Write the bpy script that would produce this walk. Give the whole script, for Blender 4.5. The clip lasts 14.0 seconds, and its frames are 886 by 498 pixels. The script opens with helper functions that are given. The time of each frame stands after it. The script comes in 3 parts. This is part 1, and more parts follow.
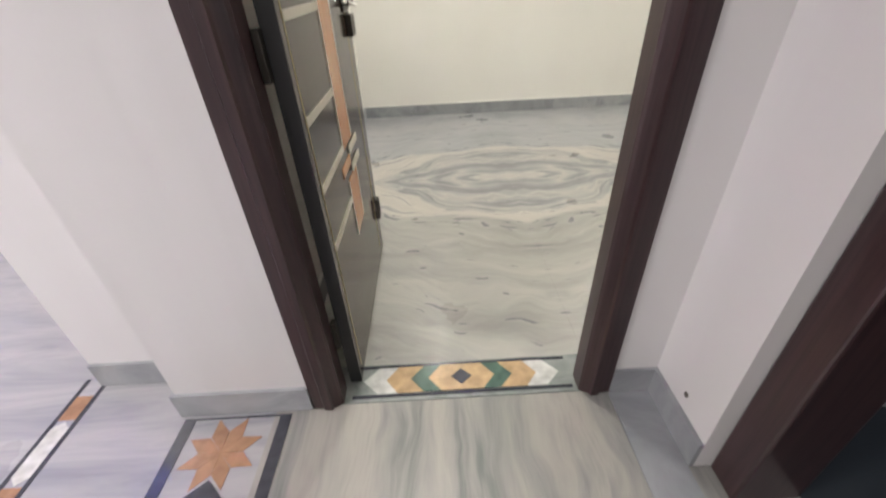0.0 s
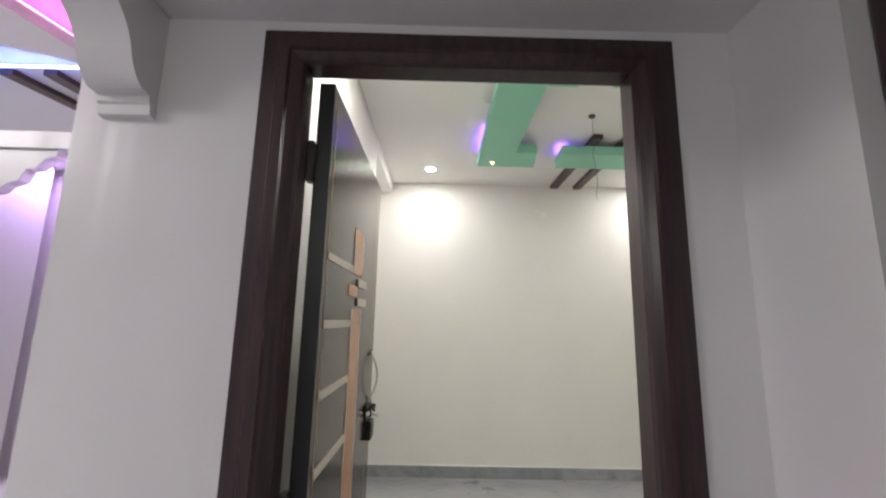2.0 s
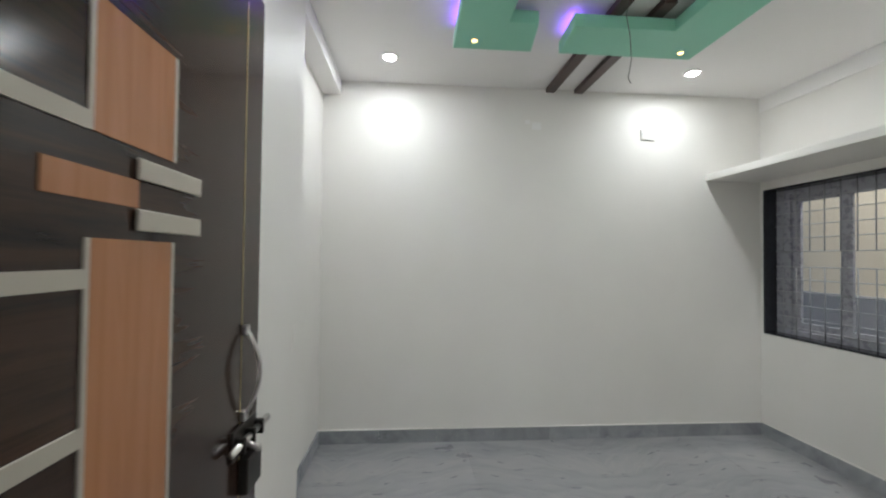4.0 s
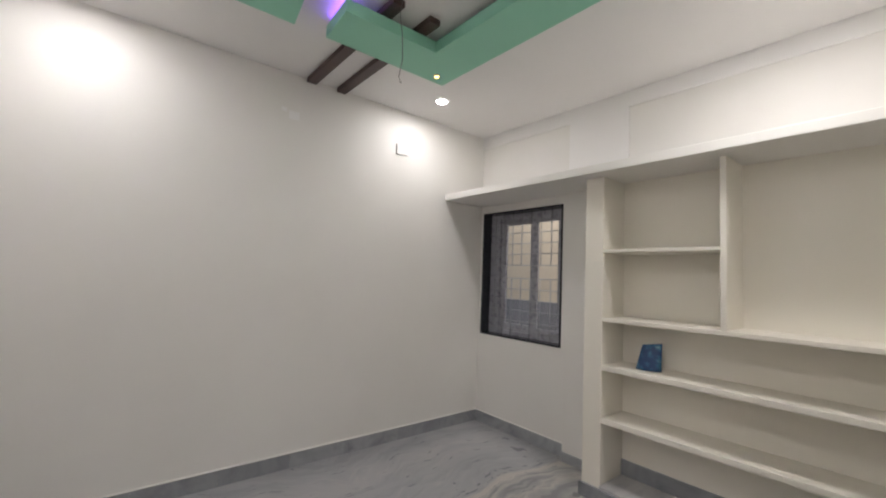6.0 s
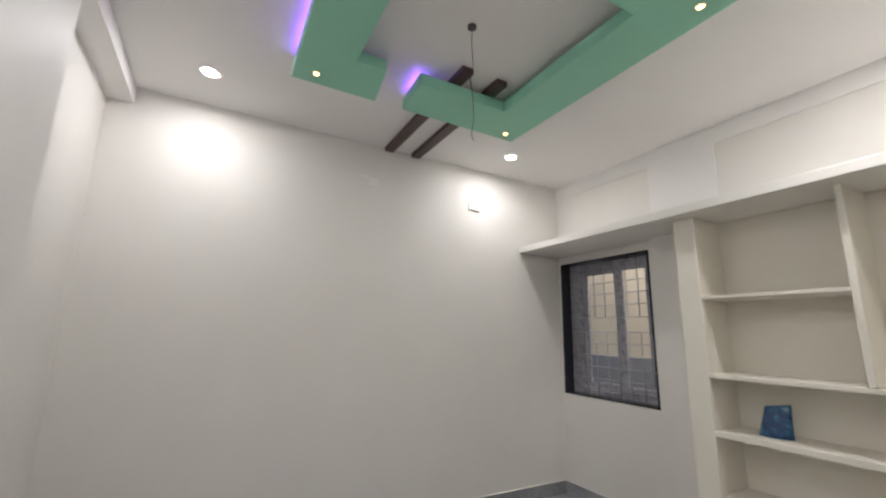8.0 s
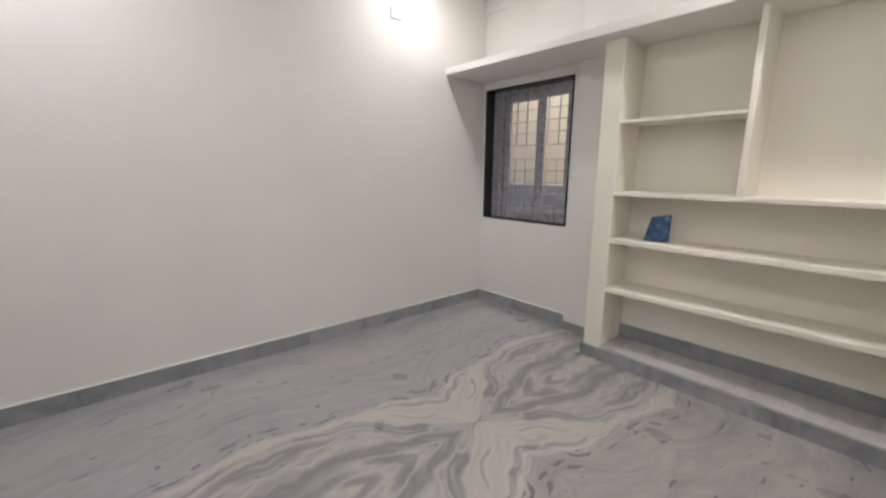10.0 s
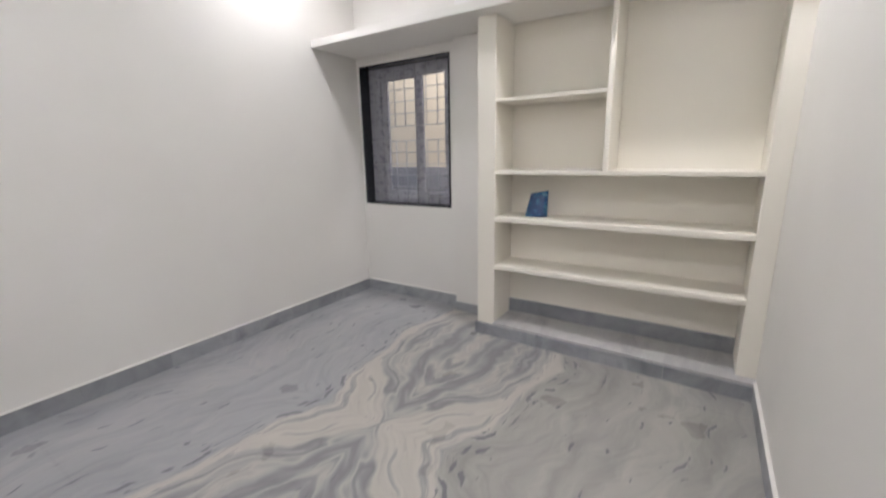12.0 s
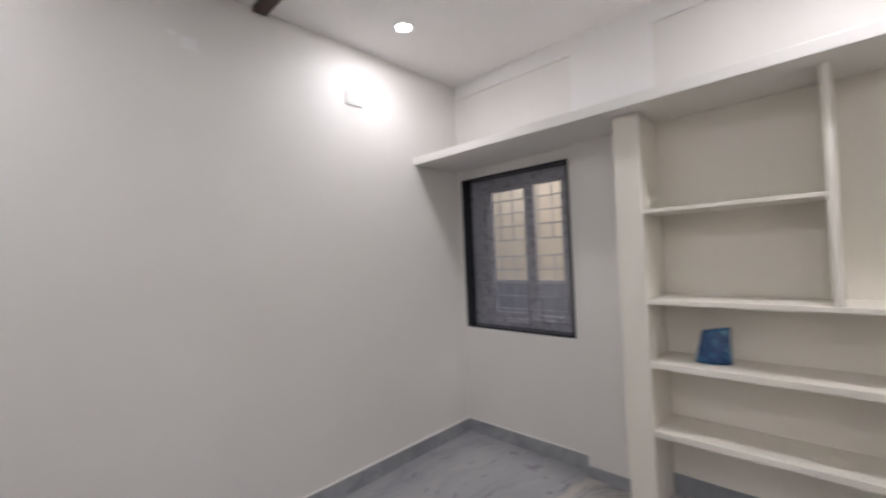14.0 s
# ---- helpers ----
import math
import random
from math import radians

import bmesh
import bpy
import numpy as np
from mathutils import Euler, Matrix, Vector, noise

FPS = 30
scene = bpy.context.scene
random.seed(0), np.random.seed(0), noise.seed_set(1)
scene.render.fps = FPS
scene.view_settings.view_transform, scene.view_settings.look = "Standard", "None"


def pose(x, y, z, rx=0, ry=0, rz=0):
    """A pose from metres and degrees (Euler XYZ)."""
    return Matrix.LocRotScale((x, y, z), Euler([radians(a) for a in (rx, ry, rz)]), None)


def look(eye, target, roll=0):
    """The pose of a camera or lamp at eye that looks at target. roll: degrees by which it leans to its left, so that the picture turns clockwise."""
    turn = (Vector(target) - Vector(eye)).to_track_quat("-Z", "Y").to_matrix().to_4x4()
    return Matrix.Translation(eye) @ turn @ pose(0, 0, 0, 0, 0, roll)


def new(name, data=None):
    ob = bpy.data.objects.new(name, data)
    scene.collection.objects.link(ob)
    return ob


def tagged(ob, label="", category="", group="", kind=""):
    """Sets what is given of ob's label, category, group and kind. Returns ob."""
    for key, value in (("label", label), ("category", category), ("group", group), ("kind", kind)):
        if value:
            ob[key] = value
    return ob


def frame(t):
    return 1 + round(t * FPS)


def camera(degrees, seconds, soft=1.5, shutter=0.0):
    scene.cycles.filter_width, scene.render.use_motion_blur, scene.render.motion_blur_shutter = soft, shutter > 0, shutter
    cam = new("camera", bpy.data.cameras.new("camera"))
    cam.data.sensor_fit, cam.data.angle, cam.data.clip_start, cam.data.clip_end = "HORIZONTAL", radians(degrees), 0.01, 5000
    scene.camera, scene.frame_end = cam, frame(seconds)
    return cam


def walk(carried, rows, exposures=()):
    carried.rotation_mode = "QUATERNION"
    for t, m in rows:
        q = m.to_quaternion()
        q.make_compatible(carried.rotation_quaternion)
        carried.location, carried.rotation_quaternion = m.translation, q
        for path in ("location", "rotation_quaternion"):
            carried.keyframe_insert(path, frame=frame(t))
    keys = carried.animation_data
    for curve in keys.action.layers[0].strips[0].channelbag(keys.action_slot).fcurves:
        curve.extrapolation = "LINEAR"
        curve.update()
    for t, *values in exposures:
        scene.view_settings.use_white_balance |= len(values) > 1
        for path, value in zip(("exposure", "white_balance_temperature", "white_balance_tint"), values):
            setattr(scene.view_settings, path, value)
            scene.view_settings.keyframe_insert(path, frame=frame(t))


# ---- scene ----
cam = camera(94.7, 14.0, 2.1, 0.35)
PATH = [
    (0, (-2.988, -4.015, 1.144), (-2.972, -2.36, 0.021), -2.8),
    (0.3, (-3.001, -4.007, 1.138), (-2.967, -2.437, -0.1), -2.2),
    (0.5, (-2.979, -4.009, 1.194), (-2.959, -2.305, 0.147), -1.2),
    (1, (-2.998, -4.036, 1.371), (-2.989, -2.054, 1.108), -0.2),
    (1.2, (-2.999, -4.057, 1.405), (-2.980, -2.058, 1.412), -0.2),
    (1.5, (-3.025, -4.049, 1.429), (-3.015, -2.093, 1.846), 1.9),
    (1.8, (-3.016, -4.069, 1.443), (-3.01, -2.134, 1.95), 1.1),
    (2, (-3.005, -4.058, 1.435), (-2.985, -2.087, 1.774), 1.2),
    (4.3, (-2.934, -3.082, 1.444), (-2.716, -1.094, 1.484), 0.3),
    (4.5, (-2.95, -3.003, 1.434), (-2.579, -1.039, 1.519), 1.0),
    (4.7, (-2.955, -2.952, 1.438), (-2.416, -1.030, 1.560), 1.1),
    (5, (-2.957, -2.926, 1.444), (-2.16, -1.095, 1.553), 1.1),
    (5.2, (-2.952, -2.927, 1.428), (-2.022, -1.160, 1.547), 1.6),
    (5.5, (-2.93, -2.936, 1.398), (-1.827, -1.273, 1.525), 2.2),
    (6, (-2.892, -2.967, 1.396), (-1.638, -1.415, 1.527), 2.3),
    (6.5, (-2.905, -2.939, 1.415), (-1.964, -1.178, 1.537), 0.7),
    (6.8, (-2.952, -2.925, 1.439), (-2.254, -1.054, 1.557), 0.1),
    (7, (-2.972, -2.922, 1.447), (-2.396, -1.011, 1.562), -0.0),
    (7.1, (-2.97, -2.951, 1.433), (-2.424, -1.031, 1.557), 0.2),
    (7.5, (-2.942, -2.967, 1.416), (-2.239, -1.114, 1.685), 0.4),
    (7.7, (-2.907, -2.961, 1.381), (-2.074, -1.194, 1.81), 1.5),
    (9.8, (-2.98, -2.815, 1.331), (-1.662, -1.342, 1.022), 0.6),
    (10, (-2.968, -2.828, 1.279), (-1.676, -1.347, 0.909), 0.6),
    (10.2, (-2.970, -2.826, 1.244), (-1.697, -1.355, 0.782), 0.4),
    (10.5, (-2.974, -2.822, 1.231), (-1.708, -1.4, 0.619), -0.7),
    (10.7, (-2.970, -2.821, 1.218), (-1.711, -1.444, 0.497), -1.7),
    (11, (-2.957, -2.82, 1.202), (-1.641, -1.528, 0.428), -1.0),
    (11.2, (-2.953, -2.814, 1.207), (-1.554, -1.596, 0.459), -0.9),
    (11.5, (-2.94, -2.793, 1.226), (-1.455, -1.647, 0.531), -2.5),
    (11.7, (-2.917, -2.773, 1.242), (-1.375, -1.671, 0.602), -2.9),
    (12, (-2.855, -2.724, 1.27), (-1.22, -1.664, 0.822), -1.1),
    (12.2, (-2.796, -2.674, 1.292), (-1.102, -1.660, 0.971), -0.4),
    (12.5, (-2.707, -2.587, 1.318), (-0.984, -1.573, 1.253), -0.5),
    (12.8, (-2.640, -2.505, 1.331), (-0.863, -1.594, 1.431), 1.2),
    (13, (-2.599, -2.448, 1.349), (-0.784, -1.639, 1.58), 2.2),
    (13.2, (-2.554, -2.386, 1.383), (-0.691, -1.681, 1.569), 0.4),
    (13.5, (-2.516, -2.301, 1.423), (-0.689, -1.489, 1.479), -1.7),
    (13.7, (-2.518, -2.263, 1.428), (-0.799, -1.242, 1.453), -2.3),
    (14, (-2.527, -2.225, 1.429), (-1.089, -0.836, 1.462), -2.6),
]
walk(cam, [(t, look(eye, target, roll)) for t, eye, target, roll in PATH], [(0, 1.10, 6800, 6), (0.5, 1.16, 6800, 6), (1, 0.45, 6650, 6), (1.5, 0.5, 6600, 7), (2, 0.45, 6550, 7), (4.3, 0.1, 6000, 5), (4.7, 0.05, 6100, 7), (5.2, 0.0, 6400, 12), (6.5, 0.03, 6450, 13), (7.7, 0.04, 6400, 12), (9.8, 0.3, 6450, 14), (10.5, 0.6, 6400, 14), (11, 0.75, 6300, 14), (11.6, 0.85, 6300, 14), (12, 0.55, 6150, 14), (12.5, 0.15, 6150, 15), (13, 0.02, 6200, 17), (14, 0.11, 6150, 17)])

# ---- world, lights, exposure ----
world = bpy.data.worlds.new("world")
world.use_nodes = True
scene.world = world
wn = world.node_tree.nodes
sky = wn.new("ShaderNodeTexSky")
sky.sky_type, sky.sun_disc, sky.sun_elevation, sky.sun_rotation = "NISHITA", False, radians(50), radians(120)
world.node_tree.links.new(sky.outputs[0], wn["Background"].inputs[0])
wn["Background"].inputs[1].default_value = 0.10

CEIL = 2.82
SOFFIT = 2.12
LAMPS = [(-3.10, -0.43), (-0.90, -0.41), (-0.83, -2.47), (-3.10, -2.47)]


def lamp(name, kind, m, power, color=(1, 1, 1), **more):
    data = bpy.data.lights.new(name, kind)
    data.energy, data.color = power, color
    for key, value in more.items():
        setattr(data, key, value)
    ob = new(name, data)
    ob.matrix_world = m
    return ob


for lx, ly in LAMPS:
    lamp("downlight_beam", "AREA", pose(lx, ly, CEIL - 0.018), 5.8 if ly > -1 else 10.6, (0.995, 0.965, 0.945), shape="DISK", size=0.085)
lamp("living_room_light", "AREA", pose(-6.0, -4.6, 2.66), 72, (0.98, 0.945, 0.965), shape="RECTANGLE", size=0.9, size_y=0.9)
# added fill with no known source; its bounce brightens the living room ceiling
lamp("living_room_light", "AREA", pose(-6.2, -1.1, 2.75), 45, (0.98, 0.92, 1.0), shape="RECTANGLE", size=0.4, size_y=0.4)
# unseen fill behind the camera, added to lift the lobby walls
lamp("lobby_light", "AREA", pose(-3.35, -5.3, 2.0, 50, 0, -12), 5.2, (0.97, 0.96, 0.90), shape="RECTANGLE", size=0.8, size_y=0.5)


# ---- materials ----
def mat(name, color, rough=0.5, metal=0.0, emit=None, strength=0.0):
    m = bpy.data.materials.new(name)
    m.use_nodes = True
    p = m.node_tree.nodes["Principled BSDF"]
    p.inputs["Base Color"].default_value = (*color, 1)
    p.inputs["Roughness"].default_value = rough
    p.inputs["Metallic"].default_value = metal
    if emit:
        p.inputs["Emission Color"].default_value = (*emit, 1)
        p.inputs["Emission Strength"].default_value = strength
    return m


class Net:
    """Short ways to wire a material's nodes."""

    def __init__(self, m):
        self.t = m.node_tree
        self.p = self.t.nodes["Principled BSDF"]
        self.xyz = self.t.nodes.new("ShaderNodeTexCoord").outputs["Object"]

    def put(self, value, socket):
        if isinstance(value, bpy.types.NodeSocket):
            self.t.links.new(value, socket)
        else:
            socket.default_value = value

    def math(self, op, a, b=0.0, c=0.0):
        n = self.t.nodes.new("ShaderNodeMath")
        n.operation = op
        self.put(a, n.inputs[0]), self.put(b, n.inputs[1]), self.put(c, n.inputs[2])
        return n.outputs[0]

    def noise(self, scale, detail=3.0, rough=0.5, vector=None, distortion=0.0):
        n = self.t.nodes.new("ShaderNodeTexNoise")
        n.inputs["Scale"].default_value, n.inputs["Detail"].default_value = scale, detail
        n.inputs["Roughness"].default_value, n.inputs["Distortion"].default_value = rough, distortion
        self.t.links.new(vector or self.xyz, n.inputs["Vector"])
        return n.outputs[0]

    def split(self, vector=None):
        n = self.t.nodes.new("ShaderNodeSeparateXYZ")
        self.t.links.new(vector or self.xyz, n.inputs[0])
        return n.outputs

    def join(self, x, y, z):
        n = self.t.nodes.new("ShaderNodeCombineXYZ")
        for v, s in zip((x, y, z), n.inputs):
            self.put(v, s)
        return n.outputs[0]

    def ramp(self, fac, stops):
        n = self.t.nodes.new("ShaderNodeValToRGB")
        e = n.color_ramp.elements
        while len(e) < len(stops):
            e.new(0.5)
        for el, (at, c) in zip(e, stops):
            el.position, el.color = at, (*c, 1) if len(c) == 3 else c
        self.t.links.new(fac, n.inputs[0])
        return n.outputs[0]

    def mix(self, fac, a, b):
        n = self.t.nodes.new("ShaderNodeMix")
        n.data_type = "RGBA"
        self.put(fac, n.inputs[0])
        for v, s in ((a, n.inputs[6]), (b, n.inputs[7])):
            self.put((*v, 1) if isinstance(v, tuple) else v, s)
        return n.outputs[2]

    def bump(self, height, strength=0.1, distance=0.01):
        n = self.t.nodes.new("ShaderNodeBump")
        n.inputs["Strength"].default_value, n.inputs["Distance"].default_value = strength, distance
        self.t.links.new(height, n.inputs["Height"])
        self.t.links.new(n.outputs[0], self.p.inputs["Normal"])

    def color(self, c):
        self.t.links.new(c, self.p.inputs["Base Color"])

    def gloss(self, r):
        self.t.links.new(r, self.p.inputs["Roughness"])


def paint(name, low, high, rough=0.55, brushed=0.0):
    """Rolled wall paint; brushed: upright waves that the trowel left, which catch the light in streaks."""
    m = mat(name, high, rough)
    n = Net(m)
    patch = n.noise(1.3, 4)
    n.color(n.ramp(patch, [(0.3, low), (0.7, high)]))
    roller = n.noise(260, 2)
    wave = n.noise(5, 2)
    if brushed:
        x, y, z = n.split()
        wave = n.math("ADD", wave, n.math("MULTIPLY", n.noise(1.0, 2, 0.5, n.join(n.math("MULTIPLY", x, 9.0), n.math("MULTIPLY", y, 9.0), n.math("MULTIPLY", z, 0.6))), brushed))
    n.bump(n.math("ADD", n.math("MULTIPLY", roller, 0.12), wave), 0.12, 0.012)
    return m


def marble_room():
    """Bookmatched slabs, mirrored about the joints: grey diamonds of looping veins, framed by cream bands that bend at every joint."""
    m = mat("bookmatched_marble", (0.4, 0.4, 0.4), 0.16)
    n = Net(m)
    x, y, z = n.split()
    front = n.math("LESS_THAN", y, -1.50)
    u0 = n.math("PINGPONG", n.math("ADD", x, 1.56), 0.94)
    v0 = n.math("ABSOLUTE", n.math("ADD", y, 1.50))
    flow = n.join(u0, v0, 0.0)
    swing = n.math("SUBTRACT", n.noise(2.3, 2, 0.5, flow), 0.5)
    sway = n.math("SUBTRACT", n.noise(3.1, 2, 0.5, n.join(v0, u0, 4.0)), 0.5)
    small = n.math("SUBTRACT", n.noise(9.0, 3, 0.55, flow), 0.5)
    u = n.math("ADD", u0, n.math("ADD", n.math("MULTIPLY", swing, 0.26), n.math("MULTIPLY", small, 0.07)))
    v = n.math("ADD", v0, n.math("ADD", n.math("MULTIPLY", sway, 0.24), n.math("MULTIPLY", small, 0.06)))
    t = n.math("SUBTRACT", 1.0, n.math("MULTIPLY", u, 1.064))
    t2 = n.math("MULTIPLY", t, t)
    ring = n.math("ADD", n.math("MULTIPLY", v, 2.15), t2)
    near = n.math("MULTIPLY", n.math("SUBTRACT", 1.0, t2), 0.465)
    far = n.math("ADD", n.math("ADD", 0.40, n.math("MULTIPLY", u, 0.17)), n.math("MULTIPLY", front, 0.03))
    out = n.math("SUBTRACT", v, far)
    band = n.math("DIVIDE", n.math("SUBTRACT", v, near), n.math("SUBTRACT", far, near))
    grey, pale, cream, dark = (0.285, 0.285, 0.290), (0.37, 0.362, 0.352), (0.51, 0.482, 0.44), (0.215, 0.216, 0.222)

    # looping veins inside the diamonds
    loops = n.noise(1.0, 2, 0.42, n.join(n.math("MULTIPLY", ring, 3.4), n.math("MULTIPLY", u, 1.5), n.math("MULTIPLY", v, 2.2)), 0.25)
    inside = n.ramp(loops, [(0.24, pale), (0.33, grey), (0.40, dark), (0.455, grey), (0.495, pale), (0.525, (0.44, 0.42, 0.39)), (0.56, grey), (0.61, dark), (0.66, grey), (0.71, pale)])
    heart = n.ramp(ring, [(0.05, (1, 1, 1)), (0.13, (0, 0, 0))])
    inside = n.mix(n.math("MULTIPLY", heart, 0.8), inside, cream)
    # cream band with thin grey lines along it
    lines = n.noise(1.0, 4, 0.55, n.join(n.math("MULTIPLY", band, 2.0), n.math("MULTIPLY", u, 1.3), n.math("MULTIPLY", v, 1.3)), 0.4)
    strip = n.ramp(lines, [(0.28, pale), (0.345, (0.33, 0.325, 0.32)), (0.375, cream), (0.50, (0.465, 0.442, 0.405)), (0.575, cream), (0.605, (0.29, 0.288, 0.29)), (0.64, pale), (0.70, cream)])
    # quiet ground outside the bands: bluish at the back, warmer at the front
    cloud = n.noise(1.0, 4, 0.55, n.join(n.math("MULTIPLY", u, 1.8), n.math("MULTIPLY", out, 7.0), 2.0), 0.4)
    back = n.ramp(cloud, [(0.30, (0.285, 0.290, 0.305)), (0.46, (0.335, 0.339, 0.354)), (0.56, (0.355, 0.357, 0.370)), (0.70, (0.395, 0.392, 0.396))])
    fore = n.ramp(cloud, [(0.30, (0.275, 0.270, 0.252)), (0.45, (0.335, 0.327, 0.307)), (0.56, (0.375, 0.366, 0.343)), (0.70, (0.435, 0.420, 0.388))])
    ground = n.mix(front, back, fore)
    base = n.mix(n.ramp(n.math("SUBTRACT", ring, 0.5), [(0.475, (0, 0, 0)), (0.525, (1, 1, 1))]), inside, strip)
    base = n.mix(n.ramp(n.math("ADD", out, 0.5), [(0.485, (0, 0, 0)), (0.515, (1, 1, 1))]), base, ground)
    # fine streaks that follow the veins
    fine = n.noise(1.0, 4, 0.6, n.join(n.math("MULTIPLY", ring, 13.0), n.math("MULTIPLY", u, 3.5), n.math("MULTIPLY", v, 3.5)), 0.3)
    base = n.mix(n.ramp(fine, [(0.36, (0.24, 0.24, 0.24)), (0.46, (0, 0, 0))]), base, (0.22, 0.22, 0.225))
    base = n.mix(n.ramp(fine, [(0.55, (0, 0, 0)), (0.66, (0.22, 0.22, 0.22))]), base, cream)
    # dark flecks strung along the outer edge of the band, a few elsewhere
    spots = n.noise(1.0, 2, 0.5, n.join(n.math("MULTIPLY", out, 34.0), n.math("MULTIPLY", u, 7.0), n.math("MULTIPLY", v, 2.0)))
    rim = n.ramp(out, [(0.00, (0, 0, 0)), (0.015, (0.165, 0.165, 0.165)), (0.05, (0.165, 0.165, 0.165)), (0.12, (0.03, 0.03, 0.03))])
    base = n.mix(n.ramp(n.math("ADD", spots, rim), [(0.712, (0, 0, 0)), (0.737, (0.8, 0.8, 0.8))]), base, (0.135, 0.140, 0.160))
    n.color(base)
    n.gloss(n.ramp(n.noise(3, 4), [(0.3, (0.26, 0.26, 0.26)), (0.7, (0.40, 0.40, 0.40))]))
    return m


def streaked_marble(name, light, mid, dark, across=14.0, along=0.9, turn=False, sway=0.0):
    m = mat(name, mid, 0.18)
    n = Net(m)
    x, y, z = n.split()
    if turn:
        x, y = y, x
    if sway:
        x = n.math("ADD", x, n.math("MULTIPLY", n.noise(3.0, 2), sway * 2))
    flow = n.join(n.math("MULTIPLY", x, across), n.math("MULTIPLY", y, along), n.math("MULTIPLY", z, across))
    f = n.noise(1.0, 5, 0.6, flow, 0.6)
    n.color(n.ramp(f, [(0.30, dark), (0.42, mid), (0.55, light), (0.66, mid), (0.78, dark)]))
    n.gloss(n.ramp(n.noise(4, 4), [(0.3, (0.26, 0.26, 0.26)), (0.7, (0.42, 0.42, 0.42))]))
    return m


def wood(name, dark, light, rough=0.35, grain="z"):
    m = mat(name, dark, rough)
    n = Net(m)
    x, y, z = n.split()
    k = {"z": (45, 45, 2.2), "y": (22, 1.6, 22), "x": (2.2, 45, 45)}[grain]
    flow = n.join(n.math("MULTIPLY", x, k[0]), n.math("MULTIPLY", y, k[1]), n.math("MULTIPLY", z, k[2]))
    f = n.noise(1.0, 5, 0.65, flow, 0.8)
    n.color(n.ramp(f, [(0.3, dark), (0.62, light), (0.8, dark)]))
    n.bump(f, 0.08, 0.004)
    return m


WALL = paint("cream_wall_paint", (0.785, 0.765, 0.725), (0.825, 0.808, 0.770))
WHITE = paint("white_ceiling_paint", (0.845, 0.832, 0.815), (0.875, 0.862, 0.848))
NICHE = paint("cream_shelf_paint", (0.83, 0.79, 0.70), (0.86, 0.825, 0.735))
HALLWALL = paint("lilac_white_paint", (0.645, 0.628, 0.635), (0.695, 0.678, 0.69), 0.33, 3.0)
GREEN = paint("mint_green_paint", (0.30, 0.66, 0.49), (0.325, 0.69, 0.52))
MARBLE = marble_room()
SKIRT = streaked_marble("grey_marble_skirting", (0.40, 0.41, 0.43), (0.30, 0.31, 0.33), (0.21, 0.22, 0.24), 3.0, 3.0)
HALLFLOOR = streaked_marble("streaked_hall_marble", (0.36, 0.342, 0.312), (0.265, 0.262, 0.250), (0.135, 0.148, 0.148), 8.5, 1.0, sway=0.05)
HALLFLOOR2 = streaked_marble("pale_living_marble", (0.40, 0.39, 0.405), (0.32, 0.32, 0.345), (0.22, 0.23, 0.26), 9, 1.0, True)
n = Net(SKIRT)
info = n.t.nodes.new("ShaderNodeObjectInfo").outputs["Random"]
paintin = n.p.inputs["Base Color"].links[0].from_socket
n.color(n.mix(n.math("MULTIPLY", info, 0.45), paintin, (0.17, 0.18, 0.195)))
PALESLAB = streaked_marble("pale_marble_slab", (0.56, 0.55, 0.54), (0.50, 0.49, 0.49), (0.42, 0.42, 0.43), 2, 8)
FRAMEWOOD = wood("dark_maroon_door_frame", (0.022, 0.012, 0.014), (0.050, 0.026, 0.028), 0.3)
LEAFWOOD = wood("dark_brown_laminate", (0.020, 0.015, 0.013), (0.062, 0.034, 0.022), 0.15, "y")
LEAFWOOD.node_tree.nodes["Principled BSDF"].inputs["Specular IOR Level"].default_value = 0.38
BARWOOD = wood("dark_brown_ceiling_bar", (0.040, 0.020, 0.018), (0.075, 0.038, 0.032), 0.4, "y")
TAN = wood("tan_laminate", (0.40, 0.17, 0.07), (0.48, 0.22, 0.10), 0.25)
EDGE = mat("black_leaf_edge", (0.012, 0.012, 0.013), 0.4)
TRIM = mat("pale_inlay_strip", (0.50, 0.46, 0.38), 0.35)
BRASS = mat("gilt_groove", (0.45, 0.38, 0.20), 0.35, 0.4)
STEEL = mat("brushed_steel", (0.62, 0.60, 0.58), 0.28, 1.0)
IRON = mat("black_iron_bolt", (0.05, 0.045, 0.04), 0.4, 0.7)
PLASTIC = mat("white_plastic", (0.80, 0.79, 0.76), 0.3)
GRANITE = mat("black_granite_reveal", (0.018, 0.020, 0.026), 0.22)
n = Net(GRANITE)
n.color(n.ramp(n.noise(180, 2), [(0.4, (0.012, 0.014, 0.018)), (0.75, (0.06, 0.06, 0.07))]))
TAPE = mat("taped_window_frame", (0.3, 0.3, 0.33), 0.5)
n = Net(TAPE)
n.color(n.mix(n.ramp(n.noise(26, 3), [(0.50, (0, 0, 0)), (0.62, (0.6, 0.6, 0.6))]), (0.36, 0.36, 0.40), (0.17, 0.17, 0.20)))
GRILL = mat("grey_window_grill", (0.38, 0.38, 0.40), 0.45, 0.0)
GLASS = mat("window_glass", (1, 1, 1), 0.02)
GLASS.node_tree.nodes["Principled BSDF"].inputs["Transmission Weight"].default_value = 1.0
GLASS.node_tree.nodes["Principled BSDF"].inputs["IOR"].default_value = 1.45
BAGBLUE = mat("blue_printed_plastic", (0.02, 0.10, 0.22), 0.3)
n = Net(BAGBLUE)
